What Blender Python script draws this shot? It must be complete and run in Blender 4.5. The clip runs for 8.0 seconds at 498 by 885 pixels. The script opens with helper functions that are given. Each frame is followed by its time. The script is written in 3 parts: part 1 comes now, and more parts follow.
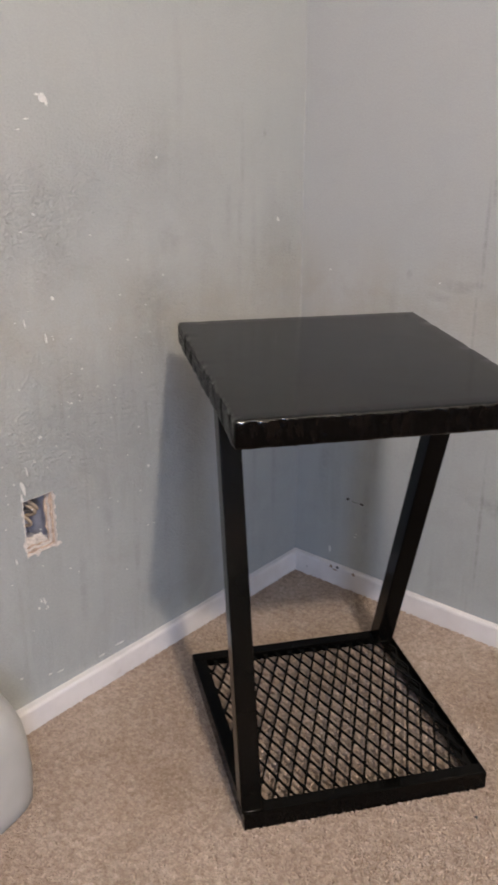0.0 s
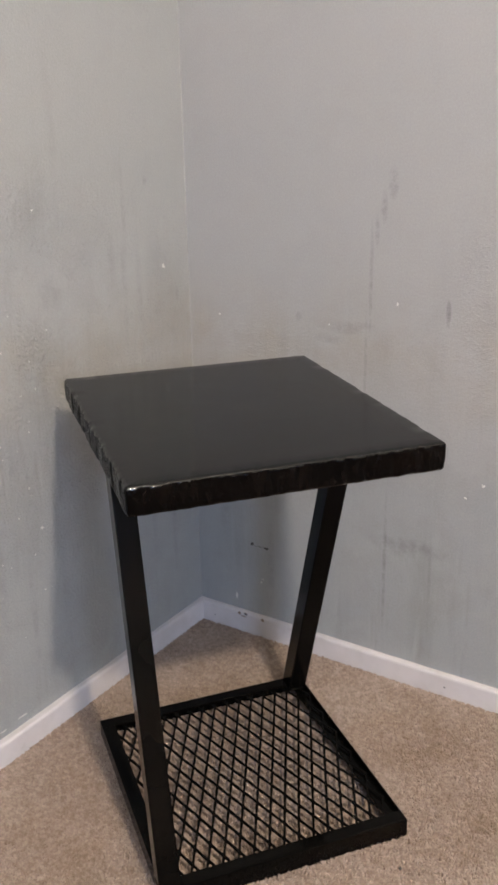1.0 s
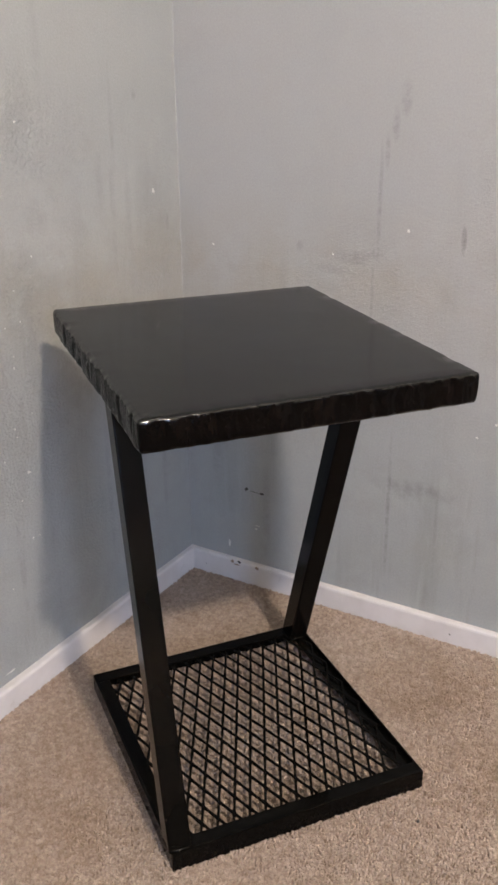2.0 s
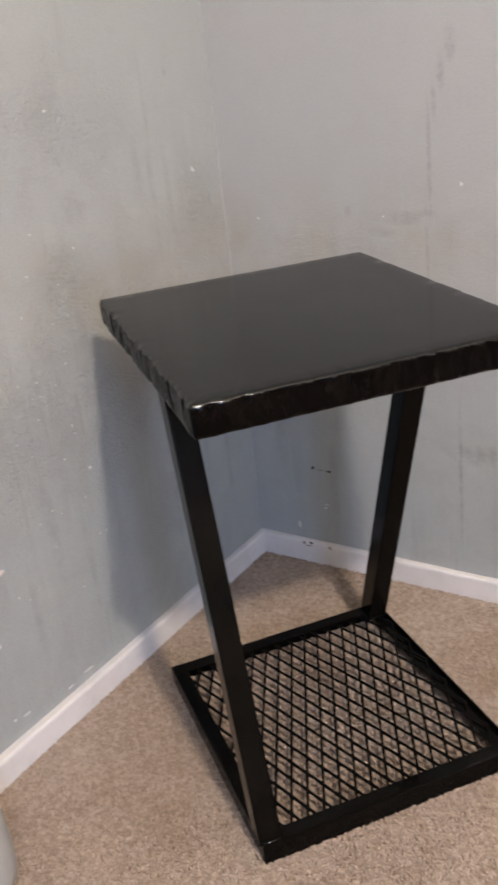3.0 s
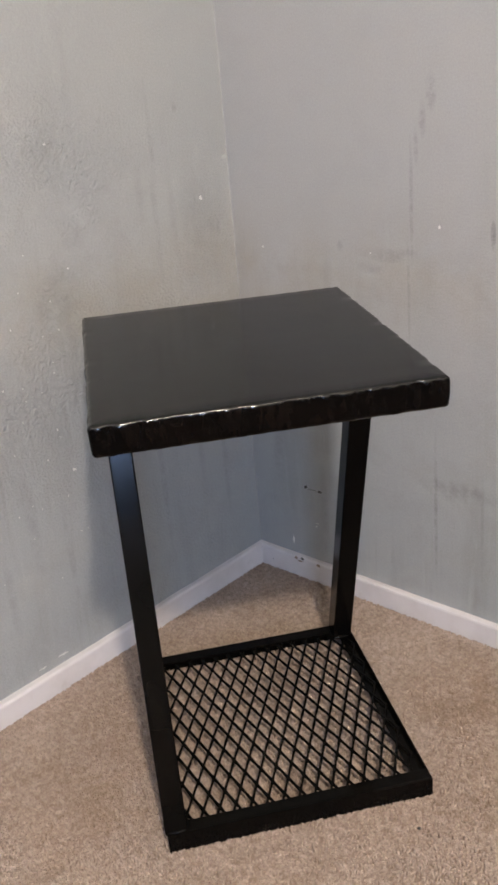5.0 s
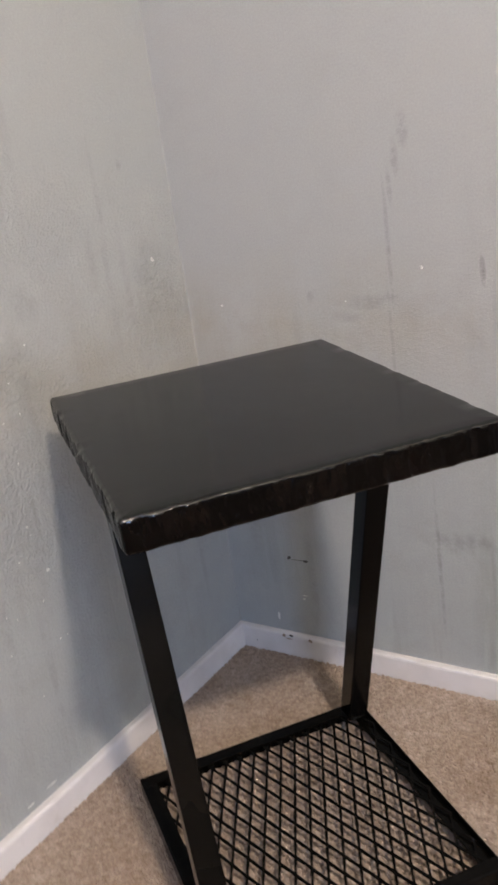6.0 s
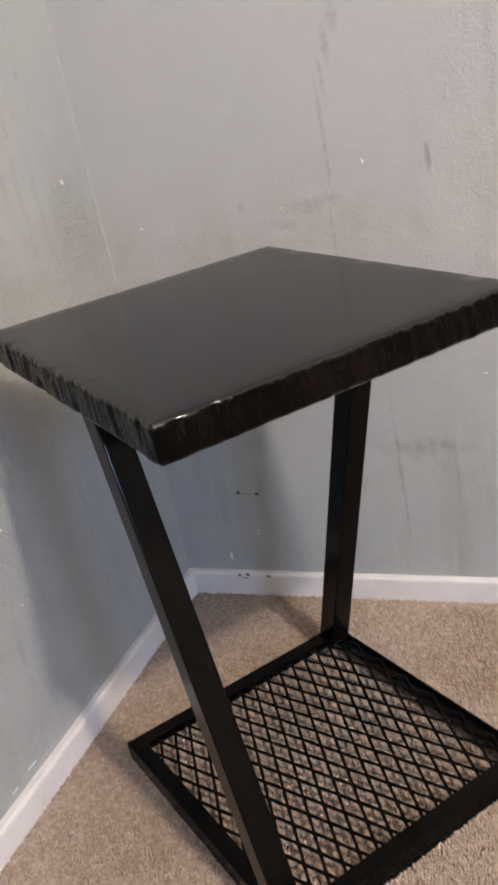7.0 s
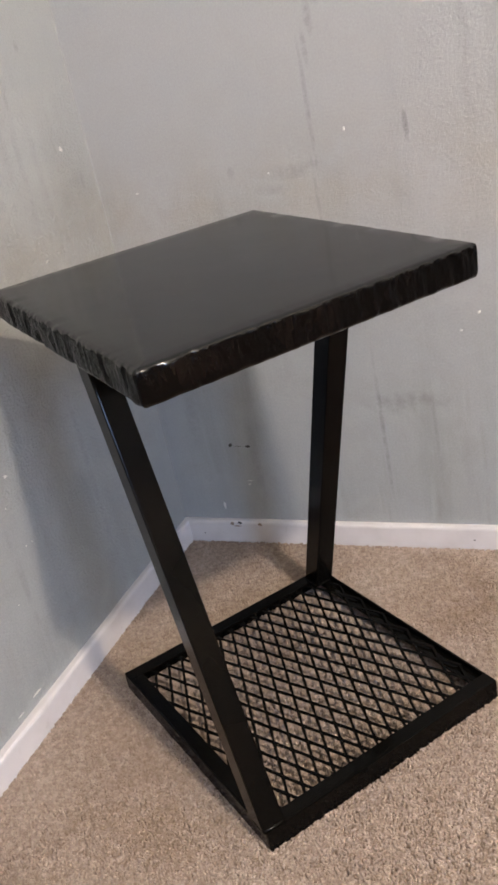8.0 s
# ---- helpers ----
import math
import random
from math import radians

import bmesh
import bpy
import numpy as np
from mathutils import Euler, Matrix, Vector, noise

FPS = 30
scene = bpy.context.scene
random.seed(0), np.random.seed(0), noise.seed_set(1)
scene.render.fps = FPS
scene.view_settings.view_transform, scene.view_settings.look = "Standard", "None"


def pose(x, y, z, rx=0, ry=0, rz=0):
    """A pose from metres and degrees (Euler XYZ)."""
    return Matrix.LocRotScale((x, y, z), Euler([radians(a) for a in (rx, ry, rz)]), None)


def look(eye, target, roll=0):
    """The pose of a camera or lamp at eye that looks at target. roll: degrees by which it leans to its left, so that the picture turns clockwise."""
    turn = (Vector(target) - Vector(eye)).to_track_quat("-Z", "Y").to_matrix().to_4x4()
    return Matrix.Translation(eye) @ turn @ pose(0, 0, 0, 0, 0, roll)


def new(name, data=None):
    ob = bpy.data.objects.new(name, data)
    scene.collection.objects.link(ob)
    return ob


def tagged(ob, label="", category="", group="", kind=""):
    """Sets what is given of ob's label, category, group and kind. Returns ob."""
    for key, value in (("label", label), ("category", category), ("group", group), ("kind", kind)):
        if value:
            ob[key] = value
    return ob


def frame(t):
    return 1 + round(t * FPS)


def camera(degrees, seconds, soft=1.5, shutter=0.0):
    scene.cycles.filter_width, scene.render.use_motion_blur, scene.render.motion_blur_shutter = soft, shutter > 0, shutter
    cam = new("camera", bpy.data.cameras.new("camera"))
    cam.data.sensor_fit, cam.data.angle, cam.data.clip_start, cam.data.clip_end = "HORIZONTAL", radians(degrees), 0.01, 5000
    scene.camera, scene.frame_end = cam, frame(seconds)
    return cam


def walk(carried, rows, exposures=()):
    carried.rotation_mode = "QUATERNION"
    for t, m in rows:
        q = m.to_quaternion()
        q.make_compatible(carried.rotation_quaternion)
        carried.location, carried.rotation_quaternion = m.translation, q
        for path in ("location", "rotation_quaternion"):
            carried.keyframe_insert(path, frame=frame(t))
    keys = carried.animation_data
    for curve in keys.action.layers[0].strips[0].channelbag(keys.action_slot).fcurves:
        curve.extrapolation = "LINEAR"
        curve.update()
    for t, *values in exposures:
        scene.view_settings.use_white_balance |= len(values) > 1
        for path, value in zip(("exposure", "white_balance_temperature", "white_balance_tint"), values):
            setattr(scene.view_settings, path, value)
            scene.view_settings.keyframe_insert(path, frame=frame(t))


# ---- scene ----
cam = camera(31.5, 8.0, soft=2.8, shutter=0.35)
PATH = [
    (0, (1.034, -1.387, 0.932), (-0.172, 0.047, 0.232), 0.1),
    (0.2, (1.041, -1.377, 0.927), (-0.132, 0.087, 0.236), -0.2),
    (0.5, (1.052, -1.347, 0.93), (-0.081, 0.173, 0.292), -1.4),
    (0.7, (1.044, -1.345, 0.942), (-0.057, 0.209, 0.331), -1.6),
    (1, (1.018, -1.343, 0.955), (-0.028, 0.236, 0.314), -1.2),
    (1.2, (0.996, -1.347, 0.95), (-0.019, 0.237, 0.27), -1.0),
    (2.3, (0.912, -1.295, 0.896), (-0.015, 0.302, 0.13), -1.4),
    (2.5, (0.915, -1.284, 0.894), (-0.024, 0.3, 0.111), -3.4),
    (2.7, (0.911, -1.277, 0.886), (-0.059, 0.284, 0.099), -5.3),
    (3, (0.908, -1.277, 0.887), (-0.166, 0.222, 0.114), -6.9),
    (3.2, (0.927, -1.278, 0.897), (-0.217, 0.175, 0.134), -7.3),
    (3.5, (0.984, -1.258, 0.899), (-0.251, 0.12, 0.141), -7.2),
    (3.7, (1.038, -1.237, 0.896), (-0.237, 0.107, 0.142), -6.6),
    (4, (1.113, -1.199, 0.895), (-0.184, 0.125, 0.142), -5.5),
    (4.2, (1.145, -1.18, 0.891), (-0.143, 0.151, 0.137), -4.9),
    (5.3, (1.112, -1.191, 0.924), (-0.171, 0.157, 0.191), -5.5),
    (5.5, (1.069, -1.197, 0.918), (-0.186, 0.189, 0.209), -5.7),
    (5.7, (1.02, -1.2, 0.912), (-0.174, 0.255, 0.237), -6.6),
    (6, (0.932, -1.189, 0.896), (-0.172, 0.355, 0.268), -8.6),
    (6.2, (0.861, -1.186, 0.889), (-0.177, 0.405, 0.266), -9.9),
    (6.5, (0.789, -1.182, 0.861), (-0.159, 0.45, 0.199), -11.0),
    (6.7, (0.755, -1.192, 0.843), (-0.128, 0.463, 0.149), -11.5),
    (7, (0.754, -1.218, 0.83), (-0.047, 0.456, 0.086), -12.2),
    (7.2, (0.759, -1.234, 0.82), (-0.024, 0.438, 0.051), -12.6),
    (7.5, (0.763, -1.254, 0.811), (-0.029, 0.398, 0.009), -12.7),
    (7.7, (0.78, -1.259, 0.815), (-0.027, 0.378, -0.005), -12.8),
    (8, (0.815, -1.285, 0.839), (-0.006, 0.348, 0.028), -12.6),
]
EXPOSURE = [(0.0, -0.18), (1.0, -0.12), (2.5, 0.0), (3.0, 0.03), (4.0, -0.08), (6.0, -0.05), (7.0, 0.10), (8.0, 0.10)]
walk(cam, [(t, look(eye, target, roll)) for t, eye, target, roll in PATH], EXPOSURE)

# ---------------------------------------------------------------- light
ROOM_X, ROOM_Y, ROOM_Z = 3.7, -3.9, 2.90        # far walls and ceiling
LAMP = (2.33, -1.81, 2.75)

world = bpy.data.worlds.new("world")
scene.world = world
world.use_nodes = True
sky = world.node_tree.nodes.new("ShaderNodeTexSky")
sky.sky_type = "NISHITA"
sky.sun_disc = False
sky.sun_elevation, sky.sun_rotation = radians(35), radians(200)
world.node_tree.links.new(sky.outputs[0], world.node_tree.nodes["Background"].inputs[0])
world.node_tree.nodes["Background"].inputs[1].default_value = 0.08

bulb = bpy.data.lights.new("ceiling_bulb", "POINT")
bulb.energy, bulb.shadow_soft_size, bulb.color = 315, 0.075, (1.0, 0.868, 0.722)
new("ceiling_bulb", bulb).location = LAMP

day = bpy.data.lights.new("window_daylight", "AREA")
day.shape, day.size, day.size_y = "RECTANGLE", 0.8, 0.85
day.energy, day.color = 100, (0.42, 0.60, 1.0)
new("window_daylight", day).matrix_world = look((ROOM_X + 0.03, -3.32, 1.62), (0.0, -2.2, 1.2))


# ---------------------------------------------------------------- material tools
class Mat:
    """A node material with short calls for its nodes."""

    def __init__(self, name, rough=0.6, metal=0.0, spec=0.5):
        self.m = bpy.data.materials.new(name)
        self.m.use_nodes = True
        self.t = self.m.node_tree
        self.b = self.t.nodes["Principled BSDF"]
        self.b.inputs["Roughness"].default_value = rough
        self.b.inputs["Metallic"].default_value = metal
        self.b.inputs["Specular IOR Level"].default_value = spec
        self.co = self.t.nodes.new("ShaderNodeTexCoord").outputs["Object"]

    def put(self, socket, value):
        if isinstance(value, bpy.types.NodeSocket):
            self.t.links.new(value, socket)
        else:
            socket.default_value = value

    def scaled(self, x, y, z, turn=0.0):
        n = self.t.nodes.new("ShaderNodeMapping")
        self.put(n.inputs["Vector"], self.co)
        n.inputs["Scale"].default_value = (x, y, z)
        n.inputs["Rotation"].default_value = (0, 0, turn)
        return n.outputs[0]

    def noise(self, scale, detail=3.0, rough=0.55, vec=None, warp=0.0):
        n = self.t.nodes.new("ShaderNodeTexNoise")
        self.put(n.inputs["Vector"], vec if vec else self.co)
        n.inputs["Scale"].default_value, n.inputs["Detail"].default_value = scale, detail
        n.inputs["Roughness"].default_value, n.inputs["Distortion"].default_value = rough, warp
        return n.outputs[0]

    def cells(self, scale, vec=None, out="Distance"):
        n = self.t.nodes.new("ShaderNodeTexVoronoi")
        self.put(n.inputs["Vector"], vec if vec else self.co)
        n.inputs["Scale"].default_value = scale
        return n.outputs[out]

    def ramp(self, fac, *stops):
        n = self.t.nodes.new("ShaderNodeValToRGB")
        self.put(n.inputs[0], fac)
        e = n.color_ramp.elements
        while len(e) < len(stops):
            e.new(0.5)
        for el, (at, c) in zip(e, stops):
            el.position = at
            el.color = (c, c, c, 1) if isinstance(c, (int, float)) else (*c, 1)
        return n.outputs[0]

    def math(self, op, a, b=0.0, clamp=False):
        n = self.t.nodes.new("ShaderNodeMath")
        n.operation, n.use_clamp = op, clamp
        self.put(n.inputs[0], a), self.put(n.inputs[1], b)
        return n.outputs[0]

    def mix(self, fac, a, b, how="MIX"):
        n = self.t.nodes.new("ShaderNodeMix")
        n.data_type, n.blend_type = "RGBA", how
        for socket, v in ((n.inputs[0], fac), (n.inputs[6], a), (n.inputs[7], b)):
            self.put(socket, (*v, 1) if isinstance(v, tuple) else v)
        return n.outputs[2]

    def step(self, value, low, high):
        """0 below low, 1 above high, smooth between (or falling, where low is the greater)."""
        n = self.t.nodes.new("ShaderNodeMapRange")
        n.interpolation_type = "SMOOTHSTEP"
        self.put(n.inputs["Value"], value)
        if low < high:
            n.inputs["From Min"].default_value, n.inputs["From Max"].default_value = low, high
        else:
            n.inputs["From Min"].default_value, n.inputs["From Max"].default_value = high, low
            n.inputs["To Min"].default_value, n.inputs["To Max"].default_value = 1.0, 0.0
        return n.outputs[0]

    def axis(self, i):
        n = self.t.nodes.new("ShaderNodeSeparateXYZ")
        self.put(n.inputs[0], self.co)
        return n.outputs[i]

    def bump(self, height, dist, strength=1.0, after=None):
        n = self.t.nodes.new("ShaderNodeBump")
        n.inputs["Strength"].default_value, n.inputs["Distance"].default_value = strength, dist
        self.put(n.inputs["Height"], height)
        if after:
            self.put(n.inputs["Normal"], after)
        return n.outputs[0]

    def done(self, color, normal=None, rough=None):
        self.put(self.b.inputs["Base Color"], (*color, 1) if isinstance(color, tuple) else color)
        if normal:
            self.put(self.b.inputs["Normal"], normal)
        if rough is not None:
            self.put(self.b.inputs["Roughness"], rough)
        return self.m


def wall_paint(name, along, stains, warm, cool, filler, depth, smooth):
    """Old grey-green wall paint over a patchy trowelled texture, with drip streaks. along: the axis (0 or 1) on which the wall runs.
    stains: soft darker marks as (along, z, half width, half height, strength). smooth: the skimmed patch, as two pairs
    (from, to) over which it fades in along the wall and in height."""
    m = Mat(name, rough=0.62, spec=0.35)
    s, z = m.axis(along), m.axis(2)
    wob = m.math("MULTIPLY", m.math("SUBTRACT", m.noise(11.0, 4), 0.5), 0.03)
    far = m.math("MULTIPLY", m.math("SUBTRACT", m.noise(4.5, 5, 0.65, warp=0.5), 0.5), 0.22)
    sw, zw = m.math("ADD", s, far), m.math("ADD", z, far)
    skim = m.math("ADD", m.math("MULTIPLY", m.step(sw, *smooth[0]), m.step(zw, *smooth[1])), m.step(zw, 0.84, 1.00), clamp=True)
    base = m.mix(m.ramp(m.noise(2.6, 4, 0.6), (0.35, 0.0), (0.68, 1.0)), warm, cool)
    # cooler light near the floor, put into the colour: bluer lower down
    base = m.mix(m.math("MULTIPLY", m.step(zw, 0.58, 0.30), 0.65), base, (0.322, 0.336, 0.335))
    # vertical runs and wiped streaks, only in places
    sc = (0.6, 17.0, 1.9) if along == 1 else (17.0, 0.6, 1.9)
    runs = m.noise(1.0, 4, 0.62, vec=m.scaled(*sc), warp=0.35)
    where = m.ramp(m.noise(3.4, 2), (0.40, 0.15), (0.62, 1.0))
    where = m.math("MULTIPLY", where, m.math("SUBTRACT", 1.0, m.math("MULTIPLY", skim, 0.7)))
    base = m.mix(m.math("MULTIPLY", m.math("MULTIPLY", m.ramp(runs, (0.50, 0.0), (0.72, 1.0)), where), 0.42), base, (0.222, 0.232, 0.215))
    fine = m.noise(1.0, 4, 0.62, vec=m.scaled(*(v * 2.7 for v in sc)), warp=0.4)
    base = m.mix(m.math("MULTIPLY", m.math("MULTIPLY", m.ramp(fine, (0.54, 0.0), (0.70, 1.0)), where), 0.30), base, (0.230, 0.228, 0.200))
    pale = m.noise(1.3, 3, 0.6, vec=m.scaled(*(v * 2.1 for v in sc)), warp=0.5)
    base = m.mix(m.math("MULTIPLY", m.math("MULTIPLY", m.ramp(pale, (0.56, 0.0), (0.74, 1.0)), where), 0.34), base, (0.41, 0.415, 0.41))
    blot = m.noise(9.0, 6, 0.7, warp=0.6)
    base = m.mix(m.math("MULTIPLY", m.ramp(blot, (0.50, 0.0), (0.74, 1.0)), 0.30), base, (0.270, 0.264, 0.238))
    cloud = m.noise(22.0, 5, 0.7, warp=0.9)
    base = m.mix(m.math("MULTIPLY", m.ramp(cloud, (0.50, 0.0), (0.72, 1.0)), 0.25), base, (0.395, 0.40, 0.395))
    base = m.mix(m.math("MULTIPLY", skim, 0.6), base, filler)
    # yellowed band at about waist height, strongest under the skimmed patch
    band = m.math("SUBTRACT", 1.0, m.math("MULTIPLY", m.math("ABSOLUTE", m.math("SUBTRACT", z, 0.625)), 8.0), clamp=True)
    band = m.math("MULTIPLY", band, m.ramp(m.noise(7.0, 5, 0.65), (0.36, 0.0), (0.62, 1.0)))
    base = m.mix(m.math("MULTIPLY", band, 0.55), base, (0.315, 0.285, 0.230))
    rag = m.ramp(m.noise(45.0, 5, 0.7), (0.36, 0.0), (0.62, 1.0))
    for at, height, w, h, k in stains:
        dx = m.math("DIVIDE", m.math("ADD", m.math("SUBTRACT", s, at), m.math("MULTIPLY", wob, min(0.5, w / 0.03))), w)
        dz = m.math("DIVIDE", m.math("ADD", m.math("SUBTRACT", z, height), wob), h)
        r = m.math("ADD", m.math("MULTIPLY", dx, dx), m.math("MULTIPLY", dz, dz))
        spot = m.math("MULTIPLY", m.math("MULTIPLY", m.math("SUBTRACT", 1.0, r, clamp=True), k), rag)
        base = m.mix(spot, base, (0.13, 0.135, 0.125))
    # texture relief, with darker specks scattered over its patches
    stipple = m.ramp(m.noise(200.0, 3, 0.6, warp=0.3), (0.42, 0.0), (0.62, 1.0))
    swirl = m.ramp(m.noise(78.0, 5, 0.7, warp=0.5), (0.46, 0.0), (0.64, 1.0))
    patch = m.ramp(m.noise(3.6, 3, 0.6), (0.36, 0.22), (0.58, 1.0))
    patch = m.math("MULTIPLY", patch, m.math("SUBTRACT", 1.0, m.math("MULTIPLY", skim, 0.9)))
    patch = m.math("MULTIPLY", patch, m.math("ADD", 0.35, m.math("MULTIPLY", m.step(zw, 0.26, 0.46), 0.65)))
    high = m.math("MULTIPLY", m.math("ADD", m.math("MULTIPLY", stipple, 0.55), m.math("MULTIPLY", swirl, 0.45)), patch)
    specks = m.ramp(m.noise(95.0, 4, 0.65, warp=0.6), (0.60, 0.0), (0.70, 1.0))
    base = m.mix(m.math("MULTIPLY", m.math("MULTIPLY", specks, patch), min(0.22, depth * 130)), base, (0.20, 0.195, 0.175))
    grit = m.ramp(m.noise(330.0, 3, 0.7), (0.3, 0.90), (0.7, 1.08))
    base = m.mix(0.8, base, grit, "MULTIPLY")
    n = m.bump(blot, 0.006, 0.25)
    n = m.bump(high, depth, 0.8, n)
    return m.done(base, n, m.ramp(blot, (0.4, 0.46), (0.7, 0.68)))


def plain(name, color, rough=0.6, metal=0.0, grain=60.0, vary=0.15, relief=0.0, spec=0.5):
    m = Mat(name, rough, metal, spec)
    n = m.noise(grain, 4, 0.6)
    low = tuple(c * (1 - vary) for c in color)
    high = tuple(min(1.0, c * (1 + vary)) for c in color)
    return m.done(m.mix(m.ramp(n, (0.3, 0.0), (0.7, 1.0)), low, high), m.bump(n, relief) if relief else None)


def carpet(name, pile):
    """Beige cut pile with brown soiling. pile: for the single tufts, which differ a little from one another."""
    m = Mat(name, rough=0.95, spec=0.06)
    big = m.noise(3.2, 4, 0.6)
    c = m.mix(m.ramp(big, (0.38, 0.0), (0.62, 1.0)), (0.303, 0.234, 0.190), (0.358, 0.288, 0.243))
    mid = m.noise(13.0, 4, 0.65, warp=0.6)
    c = m.mix(m.math("MULTIPLY", m.ramp(mid, (0.48, 0.0), (0.70, 1.0)), 0.55), c, (0.232, 0.174, 0.134))
    px, py = m.axis(0), m.axis(1)
    rag = m.ramp(m.noise(16.0, 5, 0.7, warp=0.5), (0.36, 0.0), (0.60, 1.0))
    for x, y, r, k in ((0.10, -0.10, 0.28, 0.30), (0.56, -0.14, 0.13, 0.55), (0.23, -0.66, 0.16, 0.36), (0.70, -0.30, 0.12, 0.38), (0.13, -0.52, 0.08, 0.28)):
        dx, dy = (m.math("DIVIDE", m.math("SUBTRACT", p, c0), r) for p, c0 in ((px, x), (py, y)))
        d = m.math("ADD", m.math("MULTIPLY", dx, dx), m.math("MULTIPLY", dy, dy))
        c = m.mix(m.math("MULTIPLY", m.math("MULTIPLY", m.math("SUBTRACT", 1.0, d, clamp=True), rag), k), c, (0.215, 0.150, 0.100))
    clump = m.noise(105.0, 4, 0.7, warp=0.4)
    c = m.mix(0.60, c, m.ramp(clump, (0.36, (0.66, 0.62, 0.58)), (0.50, 1.0), (0.64, (1.36, 1.37, 1.38))), "MULTIPLY")
    if pile:
        one = m.t.nodes.new("ShaderNodeNewGeometry").outputs["Random Per Island"]
        return m.done(m.mix(0.8, c, m.ramp(one, (0.0, (0.92, 0.90, 0.88)), (0.6, 1.04), (1.0, (1.20, 1.20, 1.20))), "MULTIPLY"))
    # flat sheet has no tufts, so their self-shading is put into its colour
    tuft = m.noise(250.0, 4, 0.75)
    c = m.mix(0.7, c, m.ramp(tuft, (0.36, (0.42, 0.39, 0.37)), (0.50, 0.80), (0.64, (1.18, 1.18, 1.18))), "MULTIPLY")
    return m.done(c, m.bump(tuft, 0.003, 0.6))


def lacquer():
    """Black high-gloss resin with a little brown in its depth."""
    m = Mat("black_gloss_resin", rough=0.12, spec=0.27)
    n = m.noise(75.0, 5, 0.7, vec=m.scaled(1, 1, 0.25), warp=0.3)
    c = m.mix(m.ramp(n, (0.48, 0.0), (0.66, 1.0)), (0.0014, 0.0012, 0.0011), (0.0062, 0.0042, 0.0032))
    dust = m.noise(300.0, 3, 0.6)
    return m.done(c, m.bump(m.noise(9.0, 2), 0.0009, 0.5), m.ramp(dust, (0.4, 0.10), (0.7, 0.15)))


def cast_edge():
    """The slab's unpolished sides: black, streaked and pitted, but still glossy."""
    m = Mat("rough_cast_resin", rough=0.12, spec=0.065)
    n = m.noise(60.0, 5, 0.7, vec=m.scaled(1, 1, 0.3), warp=0.5)
    c = m.mix(m.ramp(n, (0.50, 0.0), (0.66, 1.0)), (0.0014, 0.0012, 0.0011), (0.0046, 0.0032, 0.0026))
    pit = m.noise(120.0, 4, 0.7, vec=m.scaled(1, 1, 0.45), warp=0.6)
    b = m.bump(m.ramp(pit, (0.42, 0.0), (0.6, 1.0)), 0.0008, 0.45, m.bump(n, 0.003, 0.4))
    return m.done(c, b, m.ramp(pit, (0.4, 0.08), (0.7, 0.16)))


def wet_rim():
    """The slab's rolled upper rim, where the resin set glassy."""
    m = Mat("glassy_resin_rim", rough=0.05, spec=0.5)
    n = m.noise(190.0, 3, 0.6, warp=0.4)
    return m.done((0.0016, 0.0013, 0.0012), m.bump(n, 0.0004, 0.15), m.ramp(n, (0.4, 0.05), (0.7, 0.09)))


def black_steel():
    m = Mat("black_painted_steel", rough=0.16, spec=0.09)
    n = m.noise(7.0, 3, 0.6)
    c = m.mix(m.ramp(n, (0.4, 0.0), (0.7, 1.0)), (0.0026, 0.0024, 0.0020), (0.0042, 0.0034, 0.0027))
    return m.done(c, m.bump(m.noise(160.0, 2), 0.0002, 0.12), m.ramp(n, (0.35, 0.12), (0.65, 0.17)))


def trim_paint():
    m = Mat("white_trim_paint", rough=0.45)
    n = m.noise(11.0, 4, 0.6)
    c = m.mix(m.ramp(n, (0.4, 0.0), (0.7, 1.0)), (0.66, 0.625, 0.62), (0.56, 0.525, 0.515))
    scuff = m.noise(40.0, 5, 0.7, warp=0.8)
    c = m.mix(m.math("MULTIPLY", m.ramp(scuff, (0.62, 0.0), (0.74, 1.0)), 0.35), c, (0.40, 0.35, 0.31))
    return m.done(c, m.bump(n, 0.001, 0.4))


def jug_plastic():
    m = Mat("milky_plastic", rough=0.38, spec=0.4)
    m.b.inputs["Subsurface Weight"].default_value = 0.35
    m.b.inputs["Subsurface Radius"].default_value = (0.02, 0.02, 0.018)
    m.b.inputs["Subsurface Scale"].default_value = 0.5
    n = m.noise(14.0, 3)
    return m.done(m.mix(m.ramp(n, (0.35, 0.0), (0.7, 1.0)), (0.405, 0.393, 0.375), (0.455, 0.443, 0.425)), m.bump(n, 0.002, 0.3))


LEFT_STAINS = ((-0.33, 0.98, 0.012, 0.16, 0.11), (-0.176, 0.86, 0.006, 0.10, 0.22), (-0.184, 0.72, 0.008, 0.12, 0.22), (-0.212, 0.775, 0.010, 0.05, 0.18),
               (-0.145, 0.70, 0.010, 0.13, 0.16), (-0.40, 0.62, 0.05, 0.09, 0.20), (-0.039, 0.692, 0.006, 0.016, 0.55), (-0.115, 0.90, 0.006, 0.010, 0.5),
               (-0.615, 0.845, 0.018, 0.035, 0.22), (-0.52, 0.30, 0.014, 0.10, 0.24), (-0.58, 0.20, 0.010, 0.09, 0.24), (-0.46, 0.22, 0.008, 0.12, 0.26),
               (-0.14, 0.33, 0.010, 0.14, 0.26), (-0.24, 0.28, 0.008, 0.16, 0.26), (-0.08, 0.26, 0.009, 0.14, 0.24), (-0.36, 0.74, 0.03, 0.035, 0.22))
